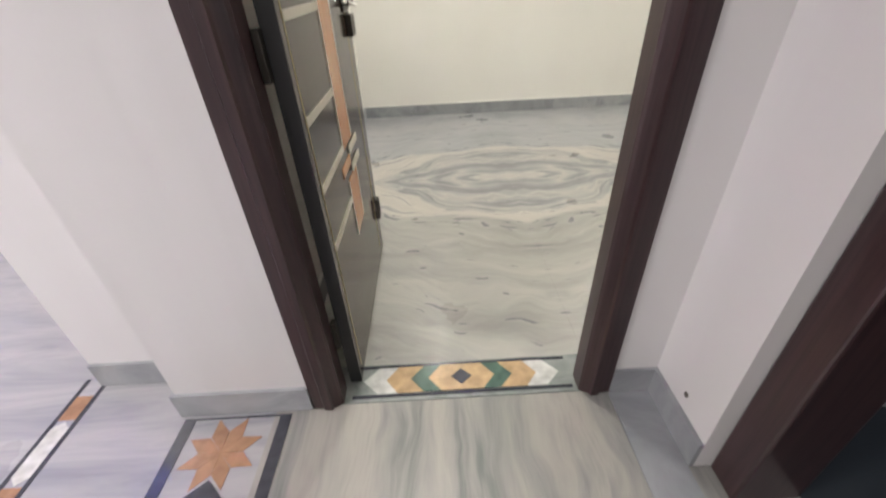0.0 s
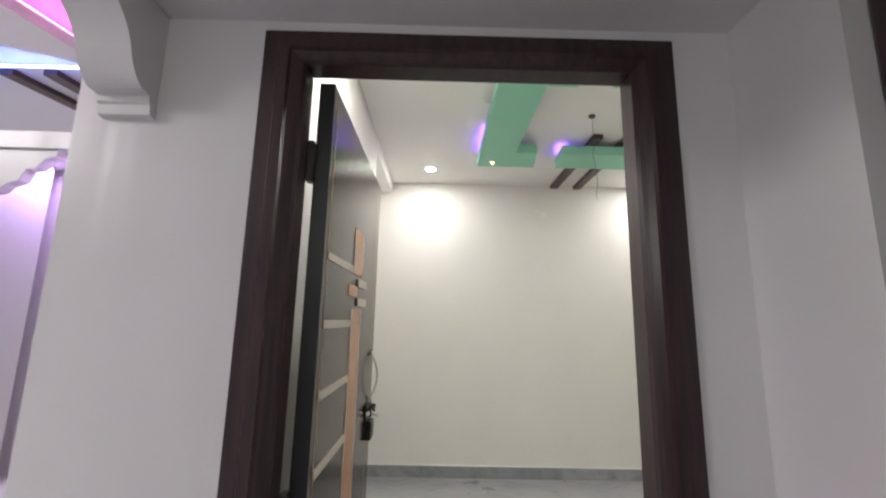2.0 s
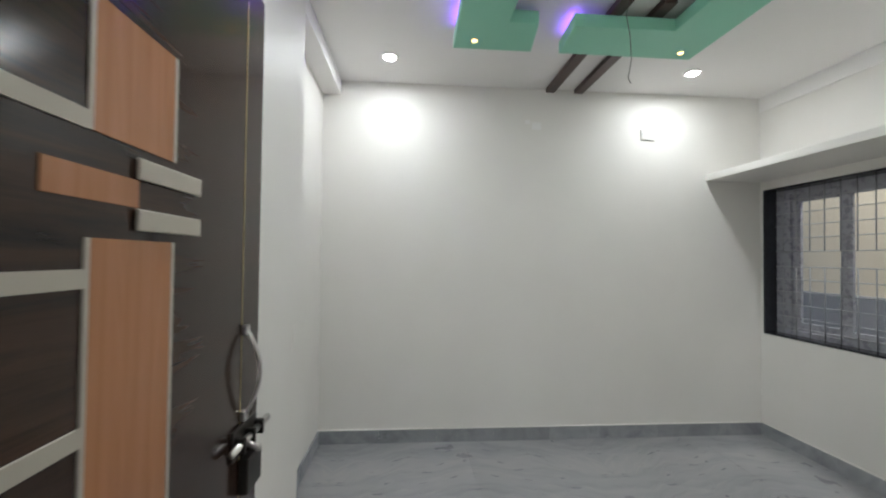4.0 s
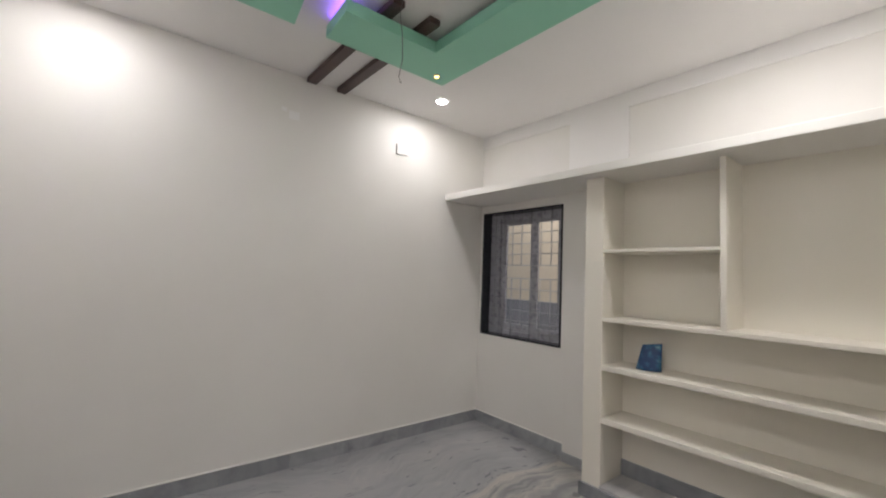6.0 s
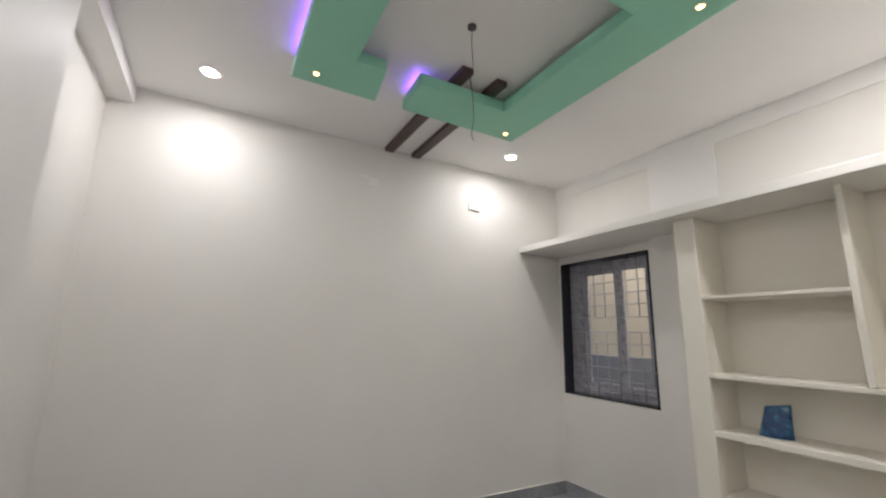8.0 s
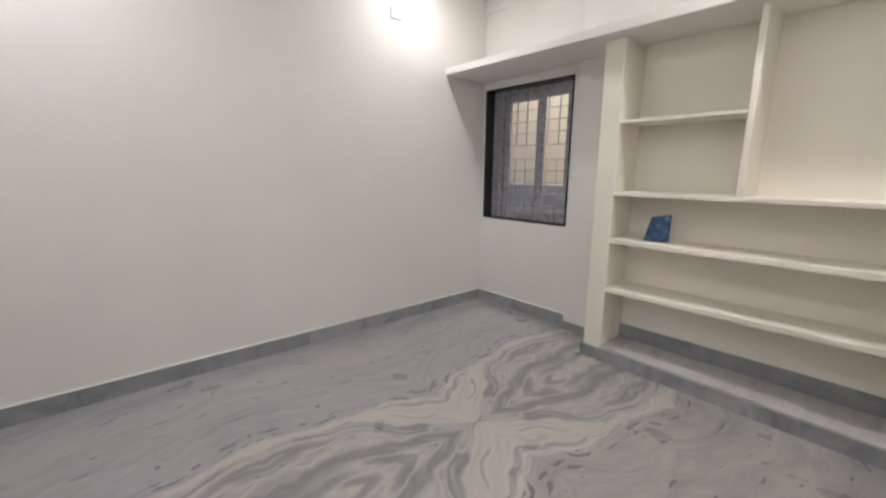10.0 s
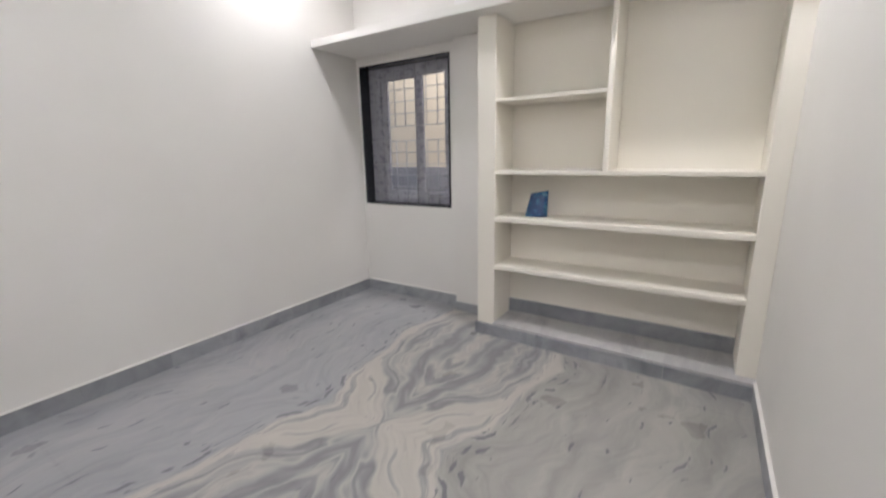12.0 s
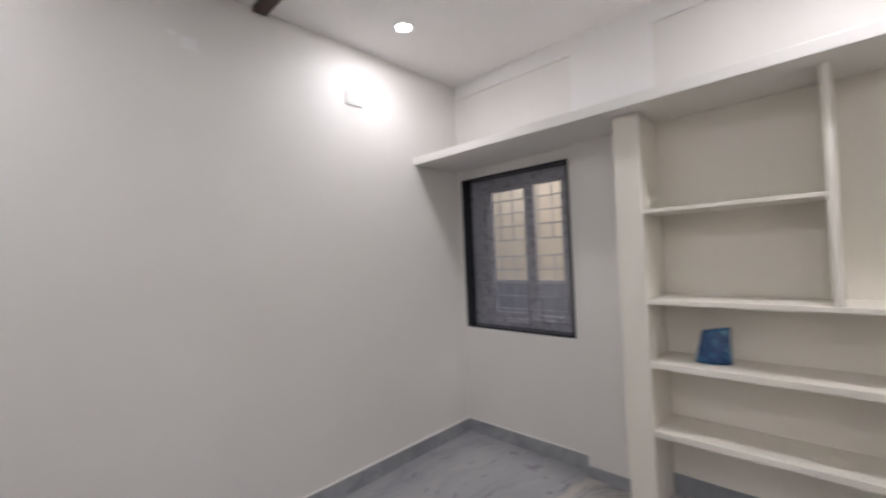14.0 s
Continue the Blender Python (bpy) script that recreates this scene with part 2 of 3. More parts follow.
n.color(n.ramp(n.noise(22, 3), [(0.45, (0.012, 0.055, 0.17)), (0.60, (0.04, 0.16, 0.30)), (0.7, (0.22, 0.42, 0.52))]))
BAGNAVY = mat("navy_plastic_band", (0.01, 0.03, 0.10), 0.3)
BAGPALE = mat("pale_blue_print", (0.30, 0.48, 0.56), 0.35)
ORANGE = mat("orange_marble", (0.36, 0.20, 0.12), 0.2)
OCHRE = mat("ochre_marble", (0.50, 0.35, 0.20), 0.2)
DARKGREEN = mat("dark_green_marble", (0.085, 0.14, 0.115), 0.18)
BLACKSTONE = mat("black_marble_strip", (0.05, 0.052, 0.065), 0.18)
GREYSTONE = streaked_marble("grey_green_marble", (0.26, 0.28, 0.27), (0.17, 0.19, 0.185), (0.10, 0.12, 0.115), 6, 6)
WHITESTONE = mat("white_marble_inlay", (0.60, 0.60, 0.58), 0.18)
for stone in (ORANGE, OCHRE, DARKGREEN, WHITESTONE, BLACKSTONE):
    n = Net(stone)
    c = tuple(stone.node_tree.nodes["Principled BSDF"].inputs["Base Color"].default_value)[:3]
    n.color(n.ramp(n.noise(24, 4), [(0.3, tuple(a * 0.75 for a in c)), (0.7, tuple(min(a * 1.2, 1) for a in c))]))
LED = mat("lit_led_panel", (1, 1, 1), 0.4, 0, (1.0, 0.97, 0.92), 40)
AMBER = mat("lit_amber_led", (1, 0.8, 0.4), 0.4, 0, (1.0, 0.55, 0.15), 9)
PURPLE = mat("purple_led_strip", (0.5, 0.3, 1), 0.4, 0, (0.32, 0.10, 1.0), 14)
PINK = mat("pink_led_strip", (1, 0.3, 0.9), 0.4, 0, (1.0, 0.10, 0.75), 13)
BLUE = mat("blue_led_strip", (0.3, 0.4, 1), 0.4, 0, (0.14, 0.22, 1.0), 28)
# near-black stands in for the missing light in the side room
DARKROOM = mat("unlit_room_black", (0.03, 0.035, 0.04), 0.4)
OUTWALL = paint("outside_beige_wall", (0.55, 0.47, 0.36), (0.64, 0.56, 0.44))
OUTGREY = mat("outside_grey_plinth", (0.22, 0.22, 0.24), 0.7)
CORD = mat("thin_wire", (0.10, 0.09, 0.08), 0.5)


# ---- mesh helpers ----
def link(name, bm, material, parent=None, label="", smooth=False):
    me = bpy.data.meshes.new(name)
    bmesh.ops.recalc_face_normals(bm, faces=bm.faces)
    if smooth:
        for f in bm.faces:
            f.smooth = True
    bm.to_mesh(me)
    bm.free()
    me.materials.append(material)
    ob = new(name, me)
    ob.parent = parent
    if label:
        ob["label"] = label
    return ob


def add_box(bm, x0, x1, y0, y1, z0, z1, bevel=0.0):
    m = Matrix.LocRotScale(((x0 + x1) / 2, (y0 + y1) / 2, (z0 + z1) / 2), None, (abs(x1 - x0), abs(y1 - y0), abs(z1 - z0)))
    made = bmesh.ops.create_cube(bm, size=1, matrix=m)["verts"]
    if bevel:
        bmesh.ops.bevel(bm, geom=list({e for v in made for e in v.link_edges}), offset=bevel, segments=2, profile=0.5, affect="EDGES")
    return bm


def box(name, x0, x1, y0, y1, z0, z1, material, parent=None, label="", bevel=0.0):
    return link(name, add_box(bmesh.new(), x0, x1, y0, y1, z0, z1, bevel), material, parent, label)


def prism(name, outline, depth, material, parent=None, label="", m=Matrix(), bevel=0.0):
    """An outline in the local x-y plane, thickened along local z, then moved by m."""
    bm = bmesh.new()
    low = [bm.verts.new((a, b, 0)) for a, b in outline]
    high = [bm.verts.new((a, b, depth)) for a, b in outline]
    bm.faces.new(low), bm.faces.new(high)
    for i in range(len(outline)):
        j = (i + 1) % len(outline)
        bm.faces.new((low[i], low[j], high[j], high[i]))
    if bevel:
        bmesh.ops.bevel(bm, geom=list(bm.edges), offset=bevel, segments=2, profile=0.5, affect="EDGES")
    bm.transform(m)
    return link(name, bm, material, parent, label)


def tube(name, points, radius, material, parent=None, label="", sides=8, flat=1.0):
    bm = bmesh.new()
    rings = []
    pts = [Vector(p) for p in points]
    for i, p in enumerate(pts):
        d = (pts[min(i + 1, len(pts) - 1)] - pts[max(i - 1, 0)]).normalized()
        a = d.cross(Vector((1, 0, 0)) if abs(d.x) < 0.9 else Vector((0, 1, 0))).normalized()
        b = d.cross(a)
        rings.append([bm.verts.new(p + radius * (math.cos(k * 2 * math.pi / sides) * a + flat * math.sin(k * 2 * math.pi / sides) * b)) for k in range(sides)])
    for r, s in zip(rings, rings[1:]):
        for k in range(sides):
            bm.faces.new((r[k], r[(k + 1) % sides], s[(k + 1) % sides], s[k]))
    bm.faces.new(rings[0]), bm.faces.new(rings[-1])
    return link(name, bm, material, parent, label, True)


def disc(name, x, y, z0, z1, r, material, parent=None, label="", r2=None):
    bm = bmesh.new()
    bmesh.ops.create_cone(bm, cap_ends=True, segments=28, radius1=r, radius2=r2 if r2 else r, depth=z1 - z0, matrix=Matrix.Translation((x, y, (z0 + z1) / 2)))
    return link(name, bm, material, parent, label)


def thing(name, at, label, category, group=""):
    ob = new(name)
    ob.location = at
    return tagged(ob, label, category, group)


def settle(root):
    """Makes parts that were built in world places keep them under a root that stands elsewhere."""
    bpy.context.view_layer.update()
    for ob in root.children:
        ob.matrix_parent_inverse = root.matrix_world.inverted()


def walls(name, pieces, material):
    """Straight stretches of wall, each a thing of the setting of its own."""
    for p in pieces:
        wall(name, [p], material)


def wall(name, pieces, material, label=""):
    bm = bmesh.new()
    for p in pieces:
        add_box(bm, *p)
    return tagged(link(name, bm, material), label, kind="structure")


# ---- room shell ----
YS = -3.04      # south wall, room side
YH = -3.19      # south wall, hall side
XW = -3.50      # west wall pier
XN = -3.635     # recessed part of the west wall
XD0, XD1 = -3.405, -2.470   # door opening
FRONT = -0.372  # front of the shelf unit

wall("wall_north", [(-3.77, 0.15, 0, 0.15, 0, 3.0)], WALL)
wall("wall_west", [(-3.77, XN, -1.08, 0, 0, 3.0), (-3.77, XW, YS, -1.08, 0, 3.0)], WALL)
wall("beam", [(XN, XW, -1.08, 0, 2.71, CEIL)], WHITE)
WY0, WY1, WZ0, WZ1 = -0.965, -0.030, 0.845, 2.035
wall("wall_east", [(0, 0.15, WY1, 0, 0, 3.0), (0, 0.15, -3.19, WY0, 0, 3.0), (0, 0.15, WY0, WY1, 0, WZ0), (0, 0.15, WY0, WY1, WZ1, 3.0)], WALL)
wall("wall_column", [(-0.068, 0, -1.405, -1.041, 0, 2.104)], WALL)
wall("beam", [(-0.010, 0, YS, 0, 2.70, CEIL), (-0.010, 0, -1.52, -1.02, 2.17, 2.70)], WHITE)
wall("wall_south", [(-3.77, XD0, YH, YS, 0, 3.0), (XD1, 0, YH, YS, 0, 3.0), (XD0, XD1, YH, YS, 2.093, 3.0)], WALL)
wall("ceiling", [(-3.77, 0.15, YH, 0.15, CEIL, CEIL + 0.12)], WHITE)
wall("floor_base", [(-3.9, 0.15, YH, 0.15, -0.2, -0.021)], PALESLAB)

# ---- built-in shelf unit ----
unit = thing("built_in_shelf_unit", (-0.2, -2.2, 0), "cream painted built-in masonry shelf unit with open niches beside the window", "shelves")
PY0, PY1, SR = -1.535, -1.405, -2.950
BACK = -0.09
box("side_pier", FRONT, 0, PY0, PY1, 0, 2.104, NICHE, unit, bevel=0.004)
box("side_pier", FRONT, 0, YS, SR, 0.1001, 2.104, NICHE, unit, bevel=0.003)
box("back_panel", BACK, 0, SR, PY0, 0, 2.104, NICHE, unit)
prism("base_block", [(FRONT - 0.049, YS + 0.001), (BACK, YS + 0.001), (BACK, PY0), (FRONT - 0.001, PY0)], 0.085, NICHE, unit)
prism("base_slab", [(FRONT - 0.061, YS + 0.001), (BACK - 0.012, YS + 0.001), (BACK - 0.012, PY0), (FRONT - 0.014, PY0)], 0.015, PALESLAB, unit, "pale marble slab on the base", pose(0, 0, 0.085), 0.002)
box("back_skirting", BACK - 0.012, BACK, SR, PY0, 0.085, 0.20, SKIRT, unit, "grey marble strip at the back")
for z0, z1 in ((0.488, 0.521), (0.824, 0.858), (1.140, 1.166)):
    box("shelf", FRONT, BACK, SR, PY0, z0, z1, NICHE, unit, bevel=0.004)
box("shelf", FRONT, BACK, -2.205, PY0, 1.592, 1.610, NICHE, unit, bevel=0.003)
box("divider", FRONT, BACK, -2.236, -2.205, 1.166, 2.104, NICHE, unit, bevel=0.004)
settle(unit)
tagged(box("loft_slab", -0.493, 0, YS, 0, 2.105, 2.160, WALL, bevel=0.004), "white concrete loft slab above window and shelves", "ledge")

# ---- skirting ----
def skirting(x0, x1, y0, y1, z1=0.1, label="grey marble skirting tiles along the bedroom wall"):
    """Upright marble tiles, end to end along the longer way."""
    root = tagged(thing("baseboard", (x0, y0, 0), label, ""), kind="structure")
    along_x = (x1 - x0) > (y1 - y0)
    a, b = (x0, x1) if along_x else (y0, y1)
    count = max(1, round((b - a) / 0.46))
    for k in range(count):
        c, d = a + (b - a) * k / count + 0.0006, a + (b - a) * (k + 1) / count - 0.0006
        out = 0.0012 * (k % 2)
        if along_x:
            box("tile", c, d, y0 - out, y1, 0, z1, SKIRT, root)
        else:
            box("tile", x0 - (out if x1 > -1 else 0), x1 + (out if x1 < -1 else 0), c, d, 0, z1, SKIRT, root)
    settle(root)


skirting(XN + 0.013, -0.013, -0.012, 0)
skirting(XN, XN + 0.012, -1.066, 0)
skirting(XN + 0.013, XW + 0.012, -1.08, -1.068)
skirting(XW, XW + 0.012, YS, -1.082)
skirting(-0.012, 0, -1.04, 0)
skirting(-0.082, -0.068, PY1, -1.041, 0.070)
skirting(XD1 + 0.01, FRONT - 0.053, YS, YS + 0.012)
skirting(XW + 0.013, XD0 - 0.01, YS, YS + 0.012)
root = tagged(thing("baseboard", (FRONT, -2.2, 0), "grey marble skirting tiles under the built-in shelves", ""), kind="structure")
for k in range(4):
    c, d = YS + 0.013 + k * 0.408, YS + 0.013 + (k + 1) * 0.408 - 0.0012
    e, f = FRONT - 0.068 + 0.045 * k / 4, FRONT - 0.068 + 0.045 * (k + 1) / 4
    prism("tile", [(e, c), (e + 0.018, c), (f + 0.018, d), (f, d)], 0.083, SKIRT, root)
settle(root)
for p in ((XN, 0, -0.016, 0), (XW, XW + 0.016, YS, -1.08), (XD1 + 0.01, FRONT - 0.05, YS, YS + 0.016), (-0.016, 0, -1.04, -0.016)):
    tagged(box("trim", *p, 0.1005, 0.108, WALL, bevel=0.003), "thin plaster edge above the skirting", kind="structure")

# ---- window ----
window = tagged(thing("window_1", (0.08, -0.5, WZ0), "grey taped two-pane sliding window in a black granite surround with bars", "window"), kind="structure")
bm = bmesh.new()
for p in ((-0.004, 0.15, WY1 - 0.016, WY1, WZ0, WZ1), (-0.004, 0.15, WY0, WY0 + 0.016, WZ0, WZ1), (-0.004, 0.15, WY0 + 0.016, WY1 - 0.016, WZ0, WZ0 + 0.016), (-0.004, 0.15, WY0 + 0.016, WY1 - 0.016, WZ1 - 0.016, WZ1)):
    add_box(bm, *p)
link("granite_surround", bm, GRANITE, window, "black granite surround")
FY0, FY1, FZ0, FZ1 = WY0 + 0.016, WY1 - 0.016, WZ0 + 0.016, WZ1 - 0.016


def ring(name, x0, x1, y0, y1, z0, z1, w, material, parent, label=""):
    bm = bmesh.new()
    add_box(bm, x0, x1, y0, y0 + w, z0, z1), add_box(bm, x0, x1, y1 - w, y1, z0, z1)
    add_box(bm, x0, x1, y0 + w, y1 - w, z0, z0 + w), add_box(bm, x0, x1, y0 + w, y1 - w, z1 - w, z1)
    return link(name, bm, material, parent, label)


ring("window_frame", 0.102, 0.148, FY0, FY1, FZ0, FZ1, 0.036, TAPE, window, "grey frame with marked protective tape")
box("mullion", 0.104, 0.146, FY1 - 0.036 - 0.085, FY1 - 0.036, FZ0 + 0.036, FZ1 - 0.036, TAPE, window)
for y0, y1, x0 in ((-0.605, -0.167, 0.124), (FY0 + 0.0365, -0.570, 0.103)):
    sash = ring("sash", x0, x0 + 0.020, y0, y1, FZ0 + 0.0365, FZ1 - 0.0365, 0.068 if x0 > 0.11 else 0.062, TAPE, window)
    pane = box("pane", x0 + 0.008, x0 + 0.012, y0 + 0.062, y1 - 0.062, FZ0 + 0.098, FZ1 - 0.098, GLASS, sash)
    pane.visible_shadow = False
grill = tagged(thing("window_grill", (0.04, -0.5, WZ0), "grey steel grill of thin crossed bars inside the window", "grill"))
GX = 0.0965
for k in range(8):
    y = FY0 + 0.055 + k * 0.112
    for z0, z1 in ((FZ0, 1.402), (1.522, FZ1)):
        tube("upright_bar", [(GX, y, z0), (GX, y, z1)], 0.0042, GRILL, grill, sides=6)
for z in (0.92, 1.00, 1.10, 1.20, 1.30, 1.40, 1.524, 1.63, 1.73, 1.83, 1.93):
    tube("cross_bar", [(GX, FY0, z), (GX, FY1, z)], 0.0036, GRILL, grill, sides=6)
settle(window), settle(grill)
tagged(box("backdrop_wall", 1.10, 1.25, -4, 3, 1.14, 5, OUTWALL), "beige wall of the neighbouring building outside", kind="structure")
tagged(box("backdrop_plinth", 1.04, 1.25, -4, 3, -0.5, 1.14, OUTGREY), "grey lower wall of the neighbouring building", kind="structure")
tagged(box("ground", 0.15, 6, -6, 6, -0.6, -0.5, OUTGREY), "grey ground of the gap outside", kind="structure")
lamp("daylight_in_gap", "AREA", pose(0.62, -0.5, 3.6), 80, (1.0, 0.97, 0.92), shape="RECTANGLE", size=0.8, size_y=3.0)

# ---- false ceiling ----
GX0, GX1, GY0, GY1, GW = -2.70, -1.20, -2.30, -0.79, 0.27
GZ0, GZ1 = 2.712, 2.782
bandtop = CEIL
frame_ob = thing("green_ceiling_frame", (-1.95, -1.5, GZ0), "mint green dropped ceiling frame with two gaps and downlights", "false ceiling")
ix0, ix1, iy0, iy1 = GX0 + GW, GX1 - 0.29, GY0 + 0.30, GY1 - 0.30
prism("left_band", [(GX0, GY0), (-2.24, GY0), (-2.26, iy0), (ix0, iy0), (ix0, iy1), (-2.265, iy1), (-2.222, GY1), (GX0, GY1)], GZ1 - GZ0, GREEN, frame_ob, m=pose(0, 0, GZ0), bevel=0.002)
prism("right_band", [(GX1, GY0), (GX1, GY1), (-2.045, GY1), (-2.065, iy1), (ix1, iy1), (ix1, iy0), (-2.065, iy0), (-2.045, GY0)], GZ1 - GZ0, GREEN, frame_ob, m=pose(0, 0, GZ0), bevel=0.002)
for x, y in ((-2.57, -2.1), (-2.57, -0.95), (-1.33, -0.95), (-1.33, -2.1)):
    box("hanger", x - 0.06, x + 0.06, y - 0.06, y + 0.06, GZ1, CEIL, WHITE, frame_ob, "white block")
settle(frame_ob)
for x, y in ((-2.586, -0.89), (-1.312, -0.872), (-1.30, -2.17), (-2.586, -2.17)):
    d = thing("amber_downlight", (x, y, GZ0), "small amber glowing downlight set in the green ceiling frame", "downlight", "amber downlights in the green frame")
    disc("trim_ring", x, y, GZ0 - 0.004, GZ0 - 0.0005, 0.021, WHITE, d)
    disc("lens", x, y, GZ0 - 0.006, GZ0 - 0.0045, 0.014, AMBER, d, "glowing amber lens")
    settle(d)
for pts in ([(-2.685, -1.32, GZ1 + 0.010), (-2.685, -0.86, GZ1 + 0.010)], [(-2.03, -0.83, GZ1 + 0.010), (-2.05, -1.06, GZ1 + 0.010)]):
    tagged(tube("led_strip", pts, 0.005, PURPLE), "purple glowing led strip on top of the green ceiling frame", "led strip", "purple led strips")
for x in (-1.835, -1.600):
    for y0, y1 in ((-1.22, -0.025), (-2.95, -1.95)):
        tagged(box("ceiling_bar", x - 0.036, x + 0.036, y0, y1, GZ1 + 0.002, CEIL, BARWOOD, bevel=0.003), "dark brown wooden decorative bar fixed under the ceiling", "ceiling bar", "ceiling bars")
for lx, ly in LAMPS:
    d = thing("ceiling_downlight", (lx, ly, CEIL), "round white recessed led downlight, lit, near the wall", "downlight", "white downlights in the bedroom ceiling")
    disc("trim_ring", lx, ly, CEIL - 0.010, CEIL, 0.055, WHITE, d, r2=0.060)
    disc("lens", lx, ly, CEIL - 0.014, CEIL - 0.0105, 0.040, LED, d, "glowing white lens")
    settle(d)
fan = thing("fan_hook_wire", (-1.985, -1.49, CEIL), "thin dark wire hanging from a ceiling hook", "wire")
disc("hook_plate", -1.985, -1.49, CEIL - 0.012, CEIL, 0.022, CORD, fan)
tube("wire", [(-1.985, -1.49, CEIL - 0.012), (-1.984, -1.488, 2.72), (-1.975, -1.485, 2.62), (-1.988, -1.482, 2.54), (-1.970, -1.48, 2.45), (-1.962, -1.478, 2.34), (-1.975, -1.475, 2.26), (-1.960, -1.472, 2.235)], 0.0016, CORD, fan)
settle(fan)

# ---- wall boxes ----
sw = thing("wall_socket_box", (-1.0, 0, 2.475), "white square plastic socket plate high on the north wall", "socket")
box("plate", -1.060, -0.940, -0.012, 0, 2.430, 2.520, PLASTIC, sw, bevel=0.004)
box("insert", -1.043, -0.957, -0.016, -0.0125, 2.447, 2.503, PLASTIC, sw, bevel=0.0015)
settle(sw)
sw = thing("switchboard", (XW, -1.11, 1.05), "white flush switch plate on the west wall", "switch")
box("plate", XW, XW + 0.003, -1.215, -1.01, 0.985, 1.105, WALL, sw, bevel=0.001)
box("insert", XW + 0.003, XW + 0.0045, -1.195, -1.03, 1.005, 1.085, WALL, sw, bevel=0.0005)
settle(sw)

for x, z, w, h in ((-1.937, 2.517, 0.075, 0.060), (-2.010, 2.548, 0.040, 0.030)):
    tagged(box("wall_patch", x - w / 2, x + w / 2, -0.0018, 0, z - h / 2, z + h / 2, WHITE, bevel=0.0008), "small square patch of filler on the painted wall", "patch")

# ---- blue bag on the shelf ----
bag = thing("blue_packet", (-0.24, -1.775, 0.858), "small blue printed plastic packet standing on the middle shelf", "packet")
bm = bmesh.new()
NU, NV = 9, 11
grid = {}
for side in (-1, 1):
    for i in range(NU):
        for j in range(NV):
            a, b = i / (NU - 1), j / (NV - 1)
            width = 0.148 - 0.035 * b
            y = (a - 0.5) * width - (-0.018) * b
            h = 0.172 * b - 0.020 * (1 - a) * b + 0.0
            swell = 0.026 * (1 - (2 * a - 1) ** 2) ** 0.6 * (1 - b) ** 0.45 * (1 if b > 0 else 1)
            wrinkle = 0.003 * noise.noise(Vector((a * 7, b * 7, side * 3)))
            grid[side, i, j] = bm.verts.new((side * (swell + 0.001) + (wrinkle if 0 < i < NU - 1 and 0 < j < NV - 1 else 0) + 0.02 * b, -y, h))
    for i in range(NU - 1):
        for j in range(NV - 1):
            bm.faces.new([grid[side, i, j], grid[side, i + 1, j], grid[side, i + 1, j + 1], grid[side, i, j + 1]])
edge = [(i, 0) for i in range(NU)] + [(NU - 1, j) for j in range(1, NV)] + [(i, NV - 1) for i in range(NU - 2, -1, -1)] + [(0, j) for j in range(NV - 2, 0, -1)]
for (i, j), (k, l) in zip(edge, edge[1:] + edge[:1]):
    bm.faces.new([grid[-1, i, j], grid[-1, k, l], grid[1, k, l], grid[1, i, j]])
bm.transform(pose(0, 0, 0.0, 0, 0, 12))
link("pouch", bm, BAGBLUE, bag, smooth=True)

# ---- room door ----
door = tagged(thing("door_1", (-2.94, -3.135, 0), "dark maroon wooden door frame with an open brown door leaf", "door"), kind="structure")
FX0, FX1, FTOP = -3.420, -2.467, 2.092
jw = 0.095
YF0, YF1 = -3.200, -3.128
frame_parts = thing("door_frame", (-2.94, -3.15, 0), "", "")
frame_parts.parent = door


PROFILE = [(0, YF0), (0.034, YF0 - 0.003), (0.038, YF0 - 0.010), (0.062, YF0 - 0.012), (0.066, YF0 - 0.003), (0.080, YF0 + 0.003), (jw - 0.006, YF0 + 0.008),
           (jw, YF0 + 0.016), (jw, YF1), (0, YF1)]


def moulding(name, start, end):
    """The moulded profile between two ends; each end gives the place of a profile point."""
    bm = bmesh.new()
    rings = [[bm.verts.new(place(a, b)) for a, b in PROFILE] for place in (start, end)]
    bm.faces.new(rings[0]), bm.faces.new(rings[1])
    for i in range(len(PROFILE)):
        j = (i + 1) % len(PROFILE)
        bm.faces.new((rings[0][i], rings[0][j], rings[1][j], rings[1][i]))
    return link(name, bm, FRAMEWOOD, frame_parts)


moulding("jamb", lambda a, b: (FX0 + a, b, 0), lambda a, b: (FX0 + a, b, FTOP - a * 0.78))
moulding("jamb", lambda a, b: (FX1 - a, b, 0), lambda a, b: (FX1 - a, b, FTOP - a * 0.78))
moulding("head", lambda a, b: (FX0 + a, b, FTOP - a * 0.78), lambda a, b: (FX1 - a, b, FTOP - a * 0.78))
settle(door), settle(frame_parts)

